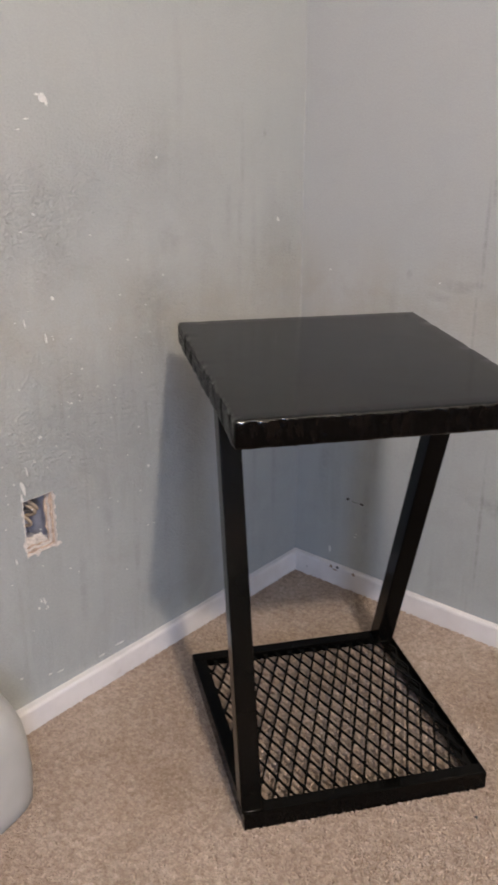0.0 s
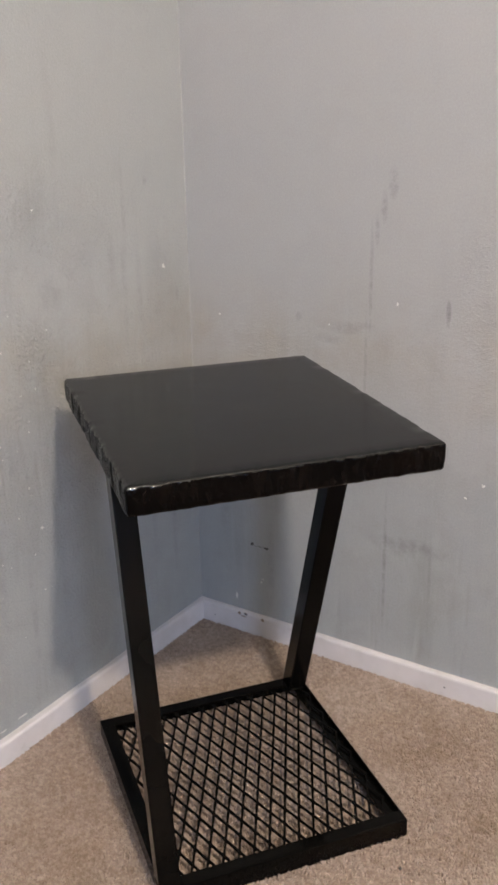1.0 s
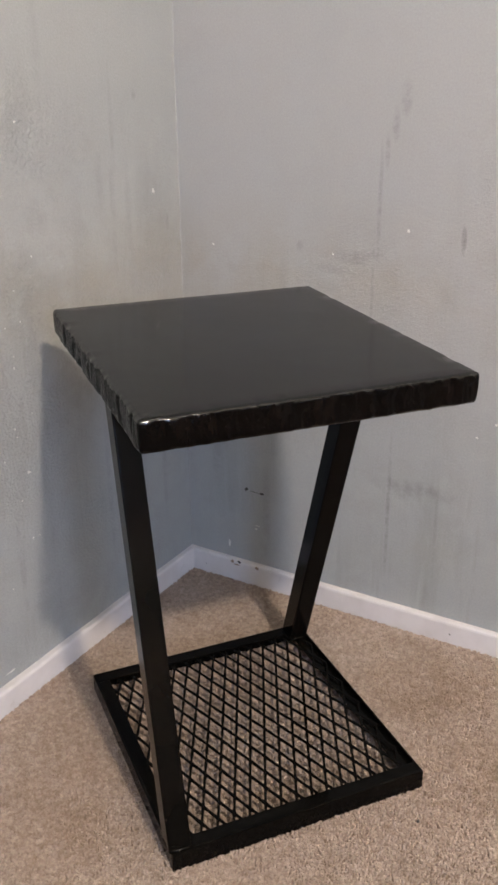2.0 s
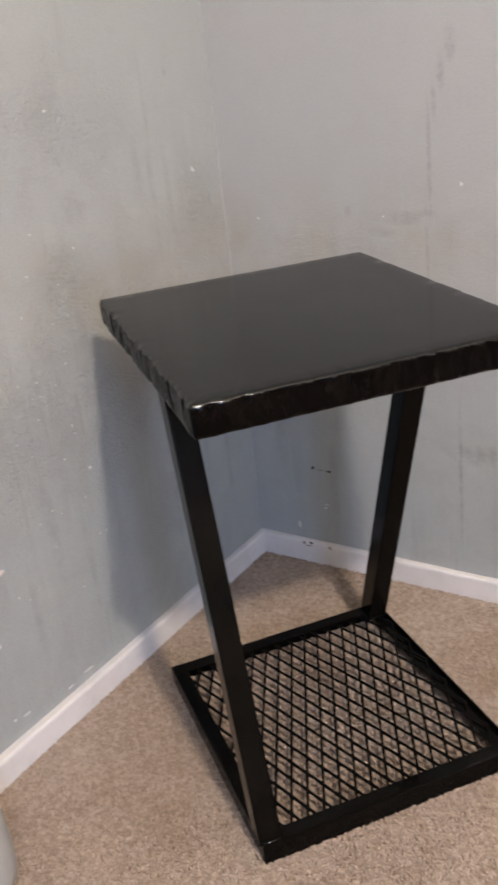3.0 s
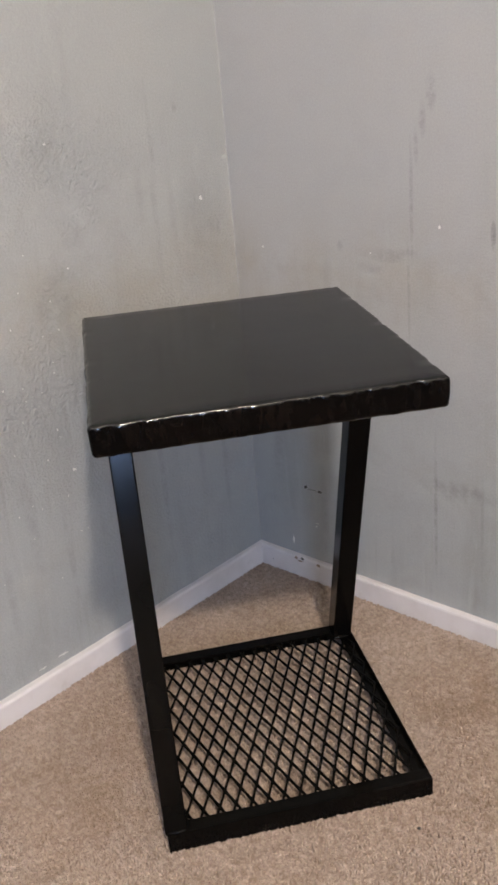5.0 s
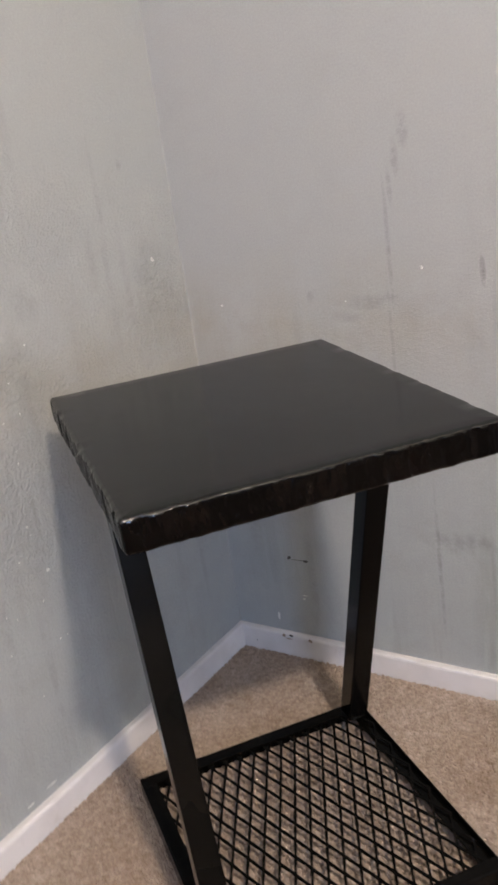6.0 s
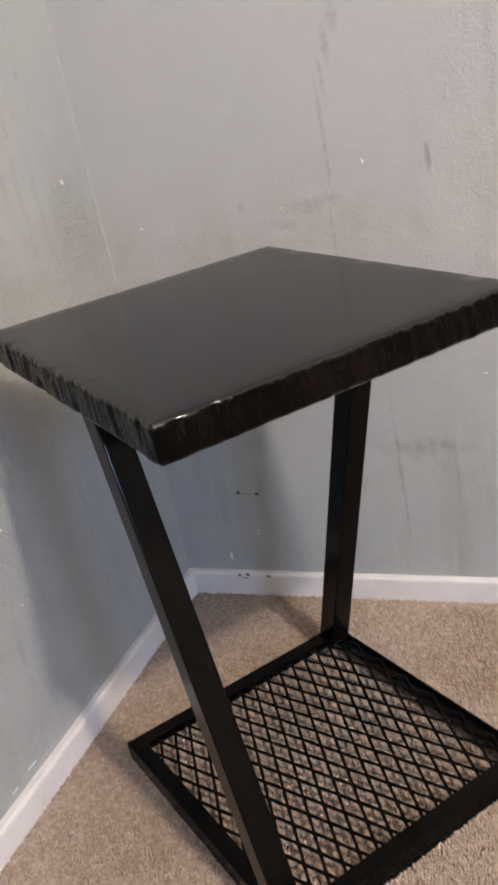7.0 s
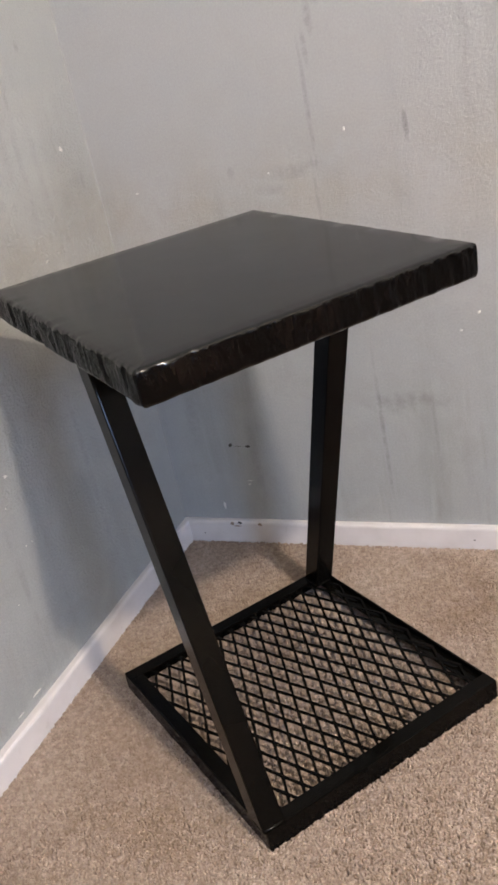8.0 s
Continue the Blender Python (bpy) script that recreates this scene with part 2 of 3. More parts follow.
RIGHT_STAINS = ((0.413, 0.890, 0.010, 0.030, 0.50), (0.399, 0.855, 0.007, 0.030, 0.44), (0.387, 0.815, 0.005, 0.035, 0.44), (0.378, 0.74, 0.0042, 0.11, 0.42),
                (0.371, 0.60, 0.0036, 0.10, 0.28), (0.515, 0.690, 0.005, 0.026, 0.9), (0.335, 0.655, 0.055, 0.014, 0.34), (0.30, 0.63, 0.03, 0.012, 0.3),
                (0.463, 0.268, 0.085, 0.020, 0.40), (0.418, 0.22, 0.0045, 0.16, 0.46), (0.505, 0.20, 0.004, 0.12, 0.26), (0.24, 0.665, 0.008, 0.012, 0.4),
                (0.070, 0.30, 0.018, 0.12, 0.30), (0.175, 0.16, 0.010, 0.11, 0.26))
# bulb's uneven light is countered in colour: left filler darker, right paint lighter
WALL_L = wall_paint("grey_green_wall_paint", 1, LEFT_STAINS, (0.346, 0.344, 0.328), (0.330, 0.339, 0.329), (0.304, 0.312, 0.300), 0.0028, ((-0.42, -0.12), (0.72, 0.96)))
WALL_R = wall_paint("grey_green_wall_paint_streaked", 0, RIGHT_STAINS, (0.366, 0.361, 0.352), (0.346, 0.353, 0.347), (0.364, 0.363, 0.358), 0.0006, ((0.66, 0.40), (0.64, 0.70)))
WALL_FAR = plain("grey_wall_paint", (0.32, 0.325, 0.32), 0.6, grain=4.0, vary=0.06)
CEILING = plain("white_ceiling_paint", (0.74, 0.73, 0.70), 0.8, grain=30.0, vary=0.05, relief=0.002)
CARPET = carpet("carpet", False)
PILE = carpet("carpet_pile", True)
TRIM = trim_paint()
RESIN = lacquer()
ROUGH_RESIN = cast_edge()
RIM = wet_rim()
STEEL = black_steel()
JUG = jug_plastic()
CHIP = plain("bare_plaster", (0.60, 0.585, 0.56), 0.85, grain=150.0, vary=0.1, relief=0.001)
PAPER = plain("torn_gypsum_paper", (0.50, 0.38, 0.30), 0.9, grain=120.0, vary=0.35, relief=0.001)
GYPSUM = plain("gypsum_core", (0.58, 0.52, 0.48), 0.9, grain=170.0, vary=0.2, relief=0.001)
BOX = plain("grey_box_plastic", (0.33, 0.33, 0.38), 0.5, grain=30.0, vary=0.3)
WIRE = plain("tan_wire_sheath", (0.33, 0.25, 0.18), 0.5, grain=80.0, vary=0.25)
DARK = plain("dark_grime", (0.06, 0.055, 0.05), 0.8, grain=200.0, vary=0.3)
RUST = plain("brown_stain", (0.27, 0.20, 0.15), 0.8, grain=200.0, vary=0.3)
CAULK = plain("old_caulk", (0.318, 0.320, 0.310), 0.7, grain=40.0, vary=0.1, relief=0.001)
GLASS_FRAME = plain("white_window_frame", (0.75, 0.75, 0.73), 0.4, grain=20.0, vary=0.04)


# ---------------------------------------------------------------- mesh tools
def part(name, bm, material, parent=None, label="", smooth=False):
    me = bpy.data.meshes.new(name)
    bm.normal_update()
    bm.to_mesh(me)
    bm.free()
    me.materials.append(material)
    if smooth:
        for p in me.polygons:
            p.use_smooth = True
    ob = new(name, me)
    ob.parent = parent
    return tagged(ob, label) if label else ob


def slab(bm, x0, x1, y0, y1, z0, z1):
    v = [bm.verts.new((x, y, z)) for z in (z0, z1) for y in (y0, y1) for x in (x0, x1)]
    for f in ((0, 2, 3, 1), (4, 5, 7, 6), (0, 1, 5, 4), (2, 6, 7, 3), (0, 4, 6, 2), (1, 3, 7, 5)):
        bm.faces.new([v[i] for i in f])
    return v


def bevel(bm, width, segments=2):
    bmesh.ops.bevel(bm, geom=list(bm.edges), offset=width, segments=segments, profile=0.6, affect="EDGES", clamp_overlap=True)


def box(x0, x1, y0, y1, z0, z1, round_=0.0, segments=2):
    bm = bmesh.new()
    slab(bm, x0, x1, y0, y1, z0, z1)
    if round_:
        bevel(bm, round_, segments)
    return bm


def tube(points, radius, sides=7):
    """A round wire through the points."""
    bm = bmesh.new()
    rings = []
    for i, p in enumerate(points):
        p = Vector(p)
        d = Vector(points[min(i + 1, len(points) - 1)]) - Vector(points[max(i - 1, 0)])
        q = d.to_track_quat("Z", "Y")
        rings.append([bm.verts.new(p + q @ Vector((radius * math.cos(a), radius * math.sin(a), 0)))
                      for a in (2 * math.pi * k / sides for k in range(sides))])
    for a, b in zip(rings, rings[1:]):
        for k in range(sides):
            bm.faces.new((a[k], a[(k + 1) % sides], b[(k + 1) % sides], b[k]))
    bm.faces.new(rings[0][::-1]), bm.faces.new(rings[-1])
    return bm


# ---------------------------------------------------------------- the room's shell
HOLE = (-0.684, -0.627, 0.294, 0.386)      # the open outlet hole: y0, y1, z0, z1
BOARD = 0.016                              # thickness of the gypsum board

# carpet: a fine, uneven sheet in the corner that is seen, plain beyond it
def floor_mesh():
    step, n = 0.006, 235
    rng = np.random.default_rng(4)

    def blur(a, k):
        for ax in (0, 1):
            a = sum(np.roll(a, s, ax) for s in range(-k, k + 1)) / (2 * k + 1)
        return a

    h = 0.0007 * rng.standard_normal((n + 1, n + 1)) + 0.0012 * blur(rng.standard_normal((n + 1, n + 1)), 1)
    h += 0.006 * blur(blur(rng.standard_normal((n + 1, n + 1)), 5), 5)
    h = np.clip(h, -0.004, 0.004) - 0.0075
    jx, jy = (rng.uniform(-0.3, 0.3, (n + 1, n + 1)) * step for _ in range(2))
    gx, gy = np.meshgrid(np.arange(n + 1) * step, -np.arange(n + 1) * step, indexing="ij")
    jx[-1, :] = jy[:, -1] = 0
    jx[0, :] = jy[:, 0] = 0
    h[-1, :] = h[:, -1] = -0.006
    end = n * step
    verts = np.stack([gx + jx, gy + jy, h], -1).reshape(-1, 3)
    a = (np.arange(n)[:, None] * (n + 1) + np.arange(n)[None]).ravel()
    faces = np.stack([a, a + 1, a + n + 2, a + n + 1], -1)[:, ::-1]
    k = len(verts)
    verts = np.vstack([verts, [(end, 0, -0.006), (ROOM_X, 0, -0.006), (ROOM_X, -end, -0.006), (end, -end, -0.006),
                               (0, -end, -0.006), (ROOM_X, ROOM_Y, -0.006), (0, ROOM_Y, -0.006)]])
    faces = np.vstack([faces, [(k + 3, k + 2, k + 1, k), (k + 6, k + 5, k + 2, k + 4)]])
    me = bpy.data.meshes.new("floor")
    me.vertices.add(len(verts)), me.vertices.foreach_set("co", verts.ravel())
    me.loops.add(faces.size), me.loops.foreach_set("vertex_index", faces.ravel())
    me.polygons.add(len(faces)), me.polygons.foreach_set("loop_start", np.arange(len(faces)) * 4)
    me.update(calc_edges=True), me.validate()
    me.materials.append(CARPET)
    return me


def pile_mesh():
    """Short, leaning tufts of yarn over the part of the carpet that lies near the table."""
    rng = np.random.default_rng(8)
    pitch = 0.0027
    x, y = np.meshgrid(np.arange(0.0135, 0.92, pitch), np.arange(-1.02, -0.0135, pitch), indexing="ij")
    x, y = (np.clip((a + rng.uniform(-0.55, 0.55, a.shape) * pitch).ravel(), lo, hi) for a, lo, hi in ((x, 0.0132, 2.0), (y, -2.0, -0.0132)))
    keep = (x < 0.60) | (y > -0.80)
    x, y = x[keep], y[keep]
    n = len(x)
    turn = rng.uniform(0, 2 * np.pi, n)
    wide = rng.uniform(0.0016, 0.0025, n)
    swell = sum(np.sin(x * f * np.cos(a) + y * f * np.sin(a) + p) for f, a, p in zip(rng.uniform(380, 900, 14), rng.uniform(0, 6.28, 14), rng.uniform(0, 6.28, 14))) / 3.7
    tip = (rng.normal(0.0, 0.0005, n) + 0.0007 * swell).clip(-0.0024, 0.0016)
    lean = rng.normal(0.0, 0.0010, (n, 2)).clip(-0.002, 0.002)
    low = np.full(n, -0.0095)
    corner = [np.stack([x + wide * np.cos(turn + k * 2.0944), y + wide * np.sin(turn + k * 2.0944), low], -1) for k in range(3)]
    waist = [np.stack([x + lean[:, 0] * 0.6 + 1.05 * wide * np.cos(turn + 0.5 + k * 2.0944), y + lean[:, 1] * 0.6 + 1.05 * wide * np.sin(turn + 0.5 + k * 2.0944),
                       tip - 0.0009], -1) for k in range(3)]
    top = np.stack([x + lean[:, 0], y + lean[:, 1], tip], -1)
    verts = np.stack([*corner, *waist, top], 1)
    verts[..., 0] = np.maximum(verts[..., 0], 0.0118)
    verts[..., 1] = np.minimum(verts[..., 1], -0.0118)
    tri = np.array([(0, 1, 3), (1, 4, 3), (1, 2, 4), (2, 5, 4), (2, 0, 5), (0, 3, 5), (3, 4, 6), (4, 5, 6), (5, 3, 6)])
    faces = (tri[None] + 7 * np.arange(n)[:, None, None]).reshape(-1, 3)
    me = bpy.data.meshes.new("carpet_pile")
    me.vertices.add(7 * n), me.vertices.foreach_set("co", verts.ravel())
    me.loops.add(faces.size), me.loops.foreach_set("vertex_index", faces.ravel())
    me.polygons.add(len(faces)), me.polygons.foreach_set("loop_start", np.arange(len(faces)) * 3)
    me.update(calc_edges=True)
    me.materials.append(PILE)
    return me


tagged(new("carpet_pile", pile_mesh()), "short beige carpet tufts with brown stains", "carpet", kind="stuff")
tagged(new("floor", floor_mesh()), "worn beige short-pile carpet with brown stains", "floor", kind="structure")

y0, y1, z0, z1 = HOLE
bm = bmesh.new()
for a, b, c, d in ((ROOM_Y, y0, -0.05, ROOM_Z), (y1, 0.0, -0.05, ROOM_Z), (y0, y1, -0.05, z0), (y0, y1, z1, ROOM_Z)):
    slab(bm, -BOARD, 0.0, a, b, c, d)
bmesh.ops.remove_doubles(bm, verts=list(bm.verts), dist=1e-5)
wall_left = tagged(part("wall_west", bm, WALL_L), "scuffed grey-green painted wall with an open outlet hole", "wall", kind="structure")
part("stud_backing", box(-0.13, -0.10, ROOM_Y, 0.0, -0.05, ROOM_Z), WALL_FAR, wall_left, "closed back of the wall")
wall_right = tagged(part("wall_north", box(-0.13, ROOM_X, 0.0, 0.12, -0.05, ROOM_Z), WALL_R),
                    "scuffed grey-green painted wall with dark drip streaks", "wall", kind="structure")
bm = bmesh.new()
for a, b, c, d in ((ROOM_Y, -3.72, -0.05, ROOM_Z), (-2.92, 0.0, -0.05, ROOM_Z), (-3.72, -2.92, -0.05, 1.2), (-3.72, -2.92, 2.05, ROOM_Z)):
    slab(bm, ROOM_X, ROOM_X + 0.12, a, b, c, d)
tagged(part("wall_east", bm, WALL_FAR), "plain grey painted wall with a window", "wall", kind="structure")
tagged(part("ceiling", box(-0.13, ROOM_X + 0.12, ROOM_Y - 0.12, 0.12, ROOM_Z, ROOM_Z + 0.1), CEILING), "plain white ceiling", "ceiling", kind="structure")
tagged(part("wall_south", box(-0.13, ROOM_X + 0.12, ROOM_Y - 0.12, ROOM_Y, -0.05, ROOM_Z), WALL_FAR), "plain grey painted wall", "wall", kind="structure")


def baseboard(name, length, turn, side, label):
    """A low painted board with an eased top edge, along +x from the corner, its face towards side * y."""
    bm = bmesh.new()
    n = 150
    prof = ((0.0, 1.0), (0.008, 1.0), (0.0112, 0.965), (0.0122, 0.90), (0.0124, 0.3), (0.0124, 0.0), (0.0, 0.0))
    rings = []
    for i in range(n + 1):
        x = length * (i / n) ** 1.5
        wob = 0.0007 * noise.noise((x * 9, turn, 0)) + 0.0004 * noise.noise((x * 40, turn, 3))
        top = 0.0425 - 0.003 * min(1.0, x / 0.45) + 0.0008 * noise.noise((x * 14, turn, 7))
        wob += (0.004 * min(1.0, max(0.0, (x - 0.25) / 0.5))) if turn else 0.0
        rings.append([bm.verts.new((x, side * (d + (wob if d else 0)), -0.012 + (top + 0.012) * z)) for d, z in prof])
    k = len(prof)
    for a, b in zip(rings, rings[1:]):
        for j in range(k):
            bm.faces.new((a[j], a[(j + 1) % k], b[(j + 1) % k], b[j]))
    bm.faces.new(rings[0][::-1]), bm.faces.new(rings[-1])
    bmesh.ops.recalc_face_normals(bm, faces=bm.faces)
    ob = tagged(part(name, bm, TRIM), label, "baseboard", kind="structure")
    ob.rotation_euler = (0, 0, radians(turn))
    return ob


board_right = baseboard("baseboard_north", ROOM_X, 0.0, -1, "low white painted baseboard with nail holes")
board_left = baseboard("baseboard_west", -ROOM_Y, -90.0, 1, "low white painted baseboard with chipped edge")

# ---------------------------------------------------------------- the side table
table = new("side_table")
table.matrix_world = pose(0.365, -0.393, 0.0, 0, 0, 52.6)
tagged(table, "black side table with glossy slab top, slanted legs and mesh base", "side table")


def tabletop(half_x, half_y, thick):
    """A thick resin slab with a polished top and rough, fluted, chipped sides. Its top face lies in z = 0."""
    r, step = 0.0045, 0.0017
    ring = []                                             # the outline: place, outward way, distance along it
    run = 0.0
    for cx, cy, a0 in ((1, -1, -90), (1, 1, 0), (-1, 1, 90), (-1, -1, 180)):
        for k in range(5):
            a = radians(a0 + 90 * k / 4)
            ring.append((cx * (half_x - r) + r * math.cos(a), cy * (half_y - r) + r * math.sin(a), math.cos(a), math.sin(a)))
        nx, ny = {(1, -1): (1, 1), (1, 1): (-1, 1), (-1, 1): (-1, -1), (-1, -1): (1, -1)}[(cx, cy)]
        x0, y0, ux, uy = ring[-1]
        x1 = x0 if abs(ux) > 0.5 else nx * (half_x - r)
        y1 = y0 if abs(uy) > 0.5 else ny * (half_y - r)
        n = int(math.hypot(x1 - x0, y1 - y0) / step)
        ring += [(x0 + (x1 - x0) * k / n, y0 + (y1 - y0) * k / n, ux, uy) for k in range(1, n)]
    prof = ((0.024, 0.0), (0.0060, 0.0), (0.0044, -0.0002), (0.0029, -0.0007), (0.0017, -0.0015), (0.0008, -0.0026), (0.0002, -0.0042), (0.0, -0.0075),
            (0.0, -0.012), (0.0, -0.0165), (0.0, -0.021), (0.0, -0.0255), (0.0, -0.030), (0.0004, -0.0335), (0.0018, -0.0360), (0.005, -thick), (0.024, -thick))
    bm = bmesh.new()
    rows = []
    for inset, z in prof:
        row = []
        for x, y, ux, uy in ring:
            run = x * 1.3 + y * 1.7 if abs(ux) > 0.5 else x * 1.7 - y * 1.3
            depth = max(0.0, 1.0 - inset / 0.0060)
            flute = noise.noise((run * 48, z * 22 + run * 14, ux * 3)) + 0.6 * noise.noise((run * 120, z * 30, uy * 5 + 2))
            grain = noise.noise((run * 260, z * 90, 6 + ux))
            nick = max(0.0, noise.noise((run * 33, z * 45, 9 + ux)) - 0.22)
            wave = noise.noise((run * 9, 0.3, 4 + uy))
            out = depth * ((0.0011 if z < -0.004 else 0.0005) * flute - (0.0070 if z < -0.004 else 0.0030) * nick + 0.0016 * wave + 0.0002 * grain)
            chip = max(0.0, noise.noise((run * 17, 8.1, uy)) - 0.18)
            lip = depth * (0.0006 * noise.noise((run * 60, 3.1, ux)) + 0.0003 * noise.noise((run * 170, 1.7, uy)) - 0.0070 * chip * max(0.0, 1 + z / 0.012)) \
                if z > -0.02 else depth * 0.0022 * noise.noise((run * 34, 5.0, ux))
            if inset > r:                                 # inside the rounded corners
                px = max(inset - half_x, min(half_x - inset, x))
                py = max(inset - half_y, min(half_y - inset, y))
            else:
                px, py = x + ux * (out - inset), y + uy * (out - inset)
            row.append(bm.verts.new((px, py, z + lip)))
        rows.append(row)
    n = len(ring)
    for a, b in zip(rows, rows[1:]):
        for k in range(n):
            bm.faces.new((a[k], b[k], b[(k + 1) % n], a[(k + 1) % n]))
    bm.faces.new(rows[0]), bm.faces.new(rows[-1][::-1])
    bmesh.ops.remove_doubles(bm, verts=list(bm.verts), dist=1e-5)
    for v in bm.verts:                                    # not quite square: one back corner reaches out a little
        v.co.y += 0.0030 * (0.5 - v.co.x / (2 * half_x)) * (0.5 + v.co.y / (2 * half_y))
    bmesh.ops.recalc_face_normals(bm, faces=bm.faces)
    return bm


top = part("tabletop", tabletop(0.1975, 0.2215, 0.0378), RESIN, table, "thick glossy black resin slab with rough chipped edges", smooth=True)
top.data.materials.append(ROUGH_RESIN)
top.data.materials.append(RIM)
for face in top.data.polygons:
    if abs(face.normal.z) < 0.35:
        face.material_index = 1
    elif 0.35 <= face.normal.z < 0.985:
        face.material_index = 2
top.matrix_local = pose(0.001, 0.0, 0.6165, 1.9, 0, 0)


def leg(x0, x1, low, high, deep):
    """A square steel tube that leans along y: low and high are its middle at the foot and at the slab."""
    za, zb = 0.024, 0.584
    bm = bmesh.new()
    v = slab(bm, x0, x1, -deep / 2, deep / 2, za, zb)
    for w in v:
        w.co.y += low if w.co.z < 0.3 else high
    bevel(bm, 0.0022, 3)
    return bm


part("leg", leg(-0.1835, -0.1535, -0.1785, -0.0215, 0.033), STEEL, table)
part("leg", leg(0.1435, 0.1748, 0.1810, -0.0185, 0.034), STEEL, table)

BX, BY, BH, FLANGE, PLATE = 0.1825, 0.1975, 0.0270, 0.0215, 0.0032     # base frame of angle iron: half sizes, height, flange, thickness


def angle_bar(half, end, drop=0.0):
    """A bar of angle iron along x: its upright flange at y = 0, its flat flange towards +y. end: how far the flat one is cut back.
    drop: how far the flat one lies below the top."""
    bm = bmesh.new()
    slab(bm, -half, half, 0.0, PLATE, -0.003, BH)
    bevel(bm, 0.0012, 2)
    flat = bmesh.new()
    slab(flat, -half + end, half - end, PLATE - 0.0004, FLANGE, BH - PLATE - drop, BH - 0.0002 - drop)
    bevel(flat, 0.0009, 2)
    me = bpy.data.meshes.new("flange")
    flat.to_mesh(me)
    flat.free()
    bm.from_mesh(me)
    bpy.data.meshes.remove(me)
    return bm


SQUARE = pose(-0.0010, 0.0020, 0.0, 0, 0, 0.8)           # the base sits a little askew under the slab
for half, end, drop, m in ((BX, 0.0004, 0, pose(0, -BY, 0)), (BX + 0.002, 0.0004, 0, pose(-0.002, BY + 0.0015, 0, 0, 0, 180)),
                           (BY - PLATE, FLANGE - PLATE, 0, pose(-BX - 0.0020, 0, 0, 0, 0, -89.4)),
                           (BY - PLATE, FLANGE - PLATE, 0.0085, pose(BX, 0, 0, 0, 0, 90))):
    part("base_bar", angle_bar(half, end, drop), STEEL, table).matrix_local = SQUARE @ m


def bead(cx, cy, rx, ry, seed):
    """A lumpy weld bead round a leg's foot."""
    bm = bmesh.new()
    rings = []
    for k in range(40):
        a = 2 * math.pi * k / 40
        e = 4.0
        px = cx + rx * math.copysign(abs(math.cos(a)) ** (2 / e), math.cos(a))
        py = cy + ry * math.copysign(abs(math.sin(a)) ** (2 / e), math.sin(a))
        w = 0.0026 + 0.0011 * noise.noise((k * 0.9, seed, 1.0))
        rings.append([bm.verts.new((px + w * math.cos(b) * math.cos(a), py + w * math.cos(b) * math.sin(a), BH + w * math.sin(b)))
                      for b in (2 * math.pi * j / 6 for j in range(6))])
    for k in range(40):
        a, b = rings[k], rings[(k + 1) % 40]
        for j in range(6):
            bm.faces.new((a[j], b[j], b[(j + 1) % 6], a[(j + 1) % 6]))
    bmesh.ops.recalc_face_normals(bm, faces=bm.faces)
    return bm


part("weld_bead", bead(-0.1672, -0.1775, 0.0145, 0.0165, 1.0), STEEL, table, "lumpy weld round a leg's foot", smooth=True)
part("weld_bead", bead(0.1592, 0.1800, 0.0156, 0.0165, 5.0), STEEL, table, "lumpy weld round a leg's foot", smooth=True)

# expanded steel mesh in the base: diamonds 22.5 x 55 mm
panel = part("mesh_panel", box(-BX + 0.012, BX - 0.012, BY - 0.0135, BY - 0.010, 0.0195, 0.0236), STEEL, table, "black expanded steel mesh with diamond openings")


def strand(a, b, wide, tall, z, wob):
    """One strand of the mesh, a little uneven, from a to b."""
    a, b = Vector((*a, z)), Vector((*b, z))
    d = (b - a).normalized()
    side = d.cross(Vector((0, 0, 1)))
    n = max(2, int((b - a).length / 0.0137))
    bm = bmesh.new()
    rings = []
    for i in range(n + 1):
        p = a.lerp(b, i / n)
        s = 1.0 if i % 2 else 1.4
        lift = Vector((0, 0, wob * (1 if i % 4 == 1 else -1 if i % 4 == 3 else 0)))
        rings.append([bm.verts.new(p + lift + side * (u * wide * s / 2) + Vector((0, 0, v * tall / 2)))
                      for u, v in ((-1, -0.4), (-0.5, 1), (0.8, 1), (1, -0.3), (0, -1))])
    for p, q in zip(rings, rings[1:]):
        for j in range(5):
            bm.faces.new((p[j], p[(j + 1) % 5], q[(j + 1) % 5], q[j]))
    bm.faces.new(rings[0][::-1]), bm.faces.new(rings[-1])
    bmesh.ops.recalc_face_normals(bm, faces=bm.faces)
    return bm


IX, IY, IR = BX - 0.013, BY - 0.013, BX - 0.0065        # the mesh laps over the lower flange on one side
for sign, z in ((1, 0.0217), (-1, 0.0223)):
    slope = sign * 0.01125 / 0.0275
    for k in range(-24, 25):
        mid = 0.0060 + 0.0225 * k + 0.1052 * slope          # x of the strand at y = 0
        ys = sorted(((-IX - mid) / slope, (IR - mid) / slope))
        ya, yb = max(-IY, ys[0]), min(IY, ys[1])
        if yb - ya > 0.012:
            part("strand", strand((mid + slope * ya, ya), (mid + slope * yb, yb), 0.0036, 0.0027, z, 0.0004), STEEL, panel)


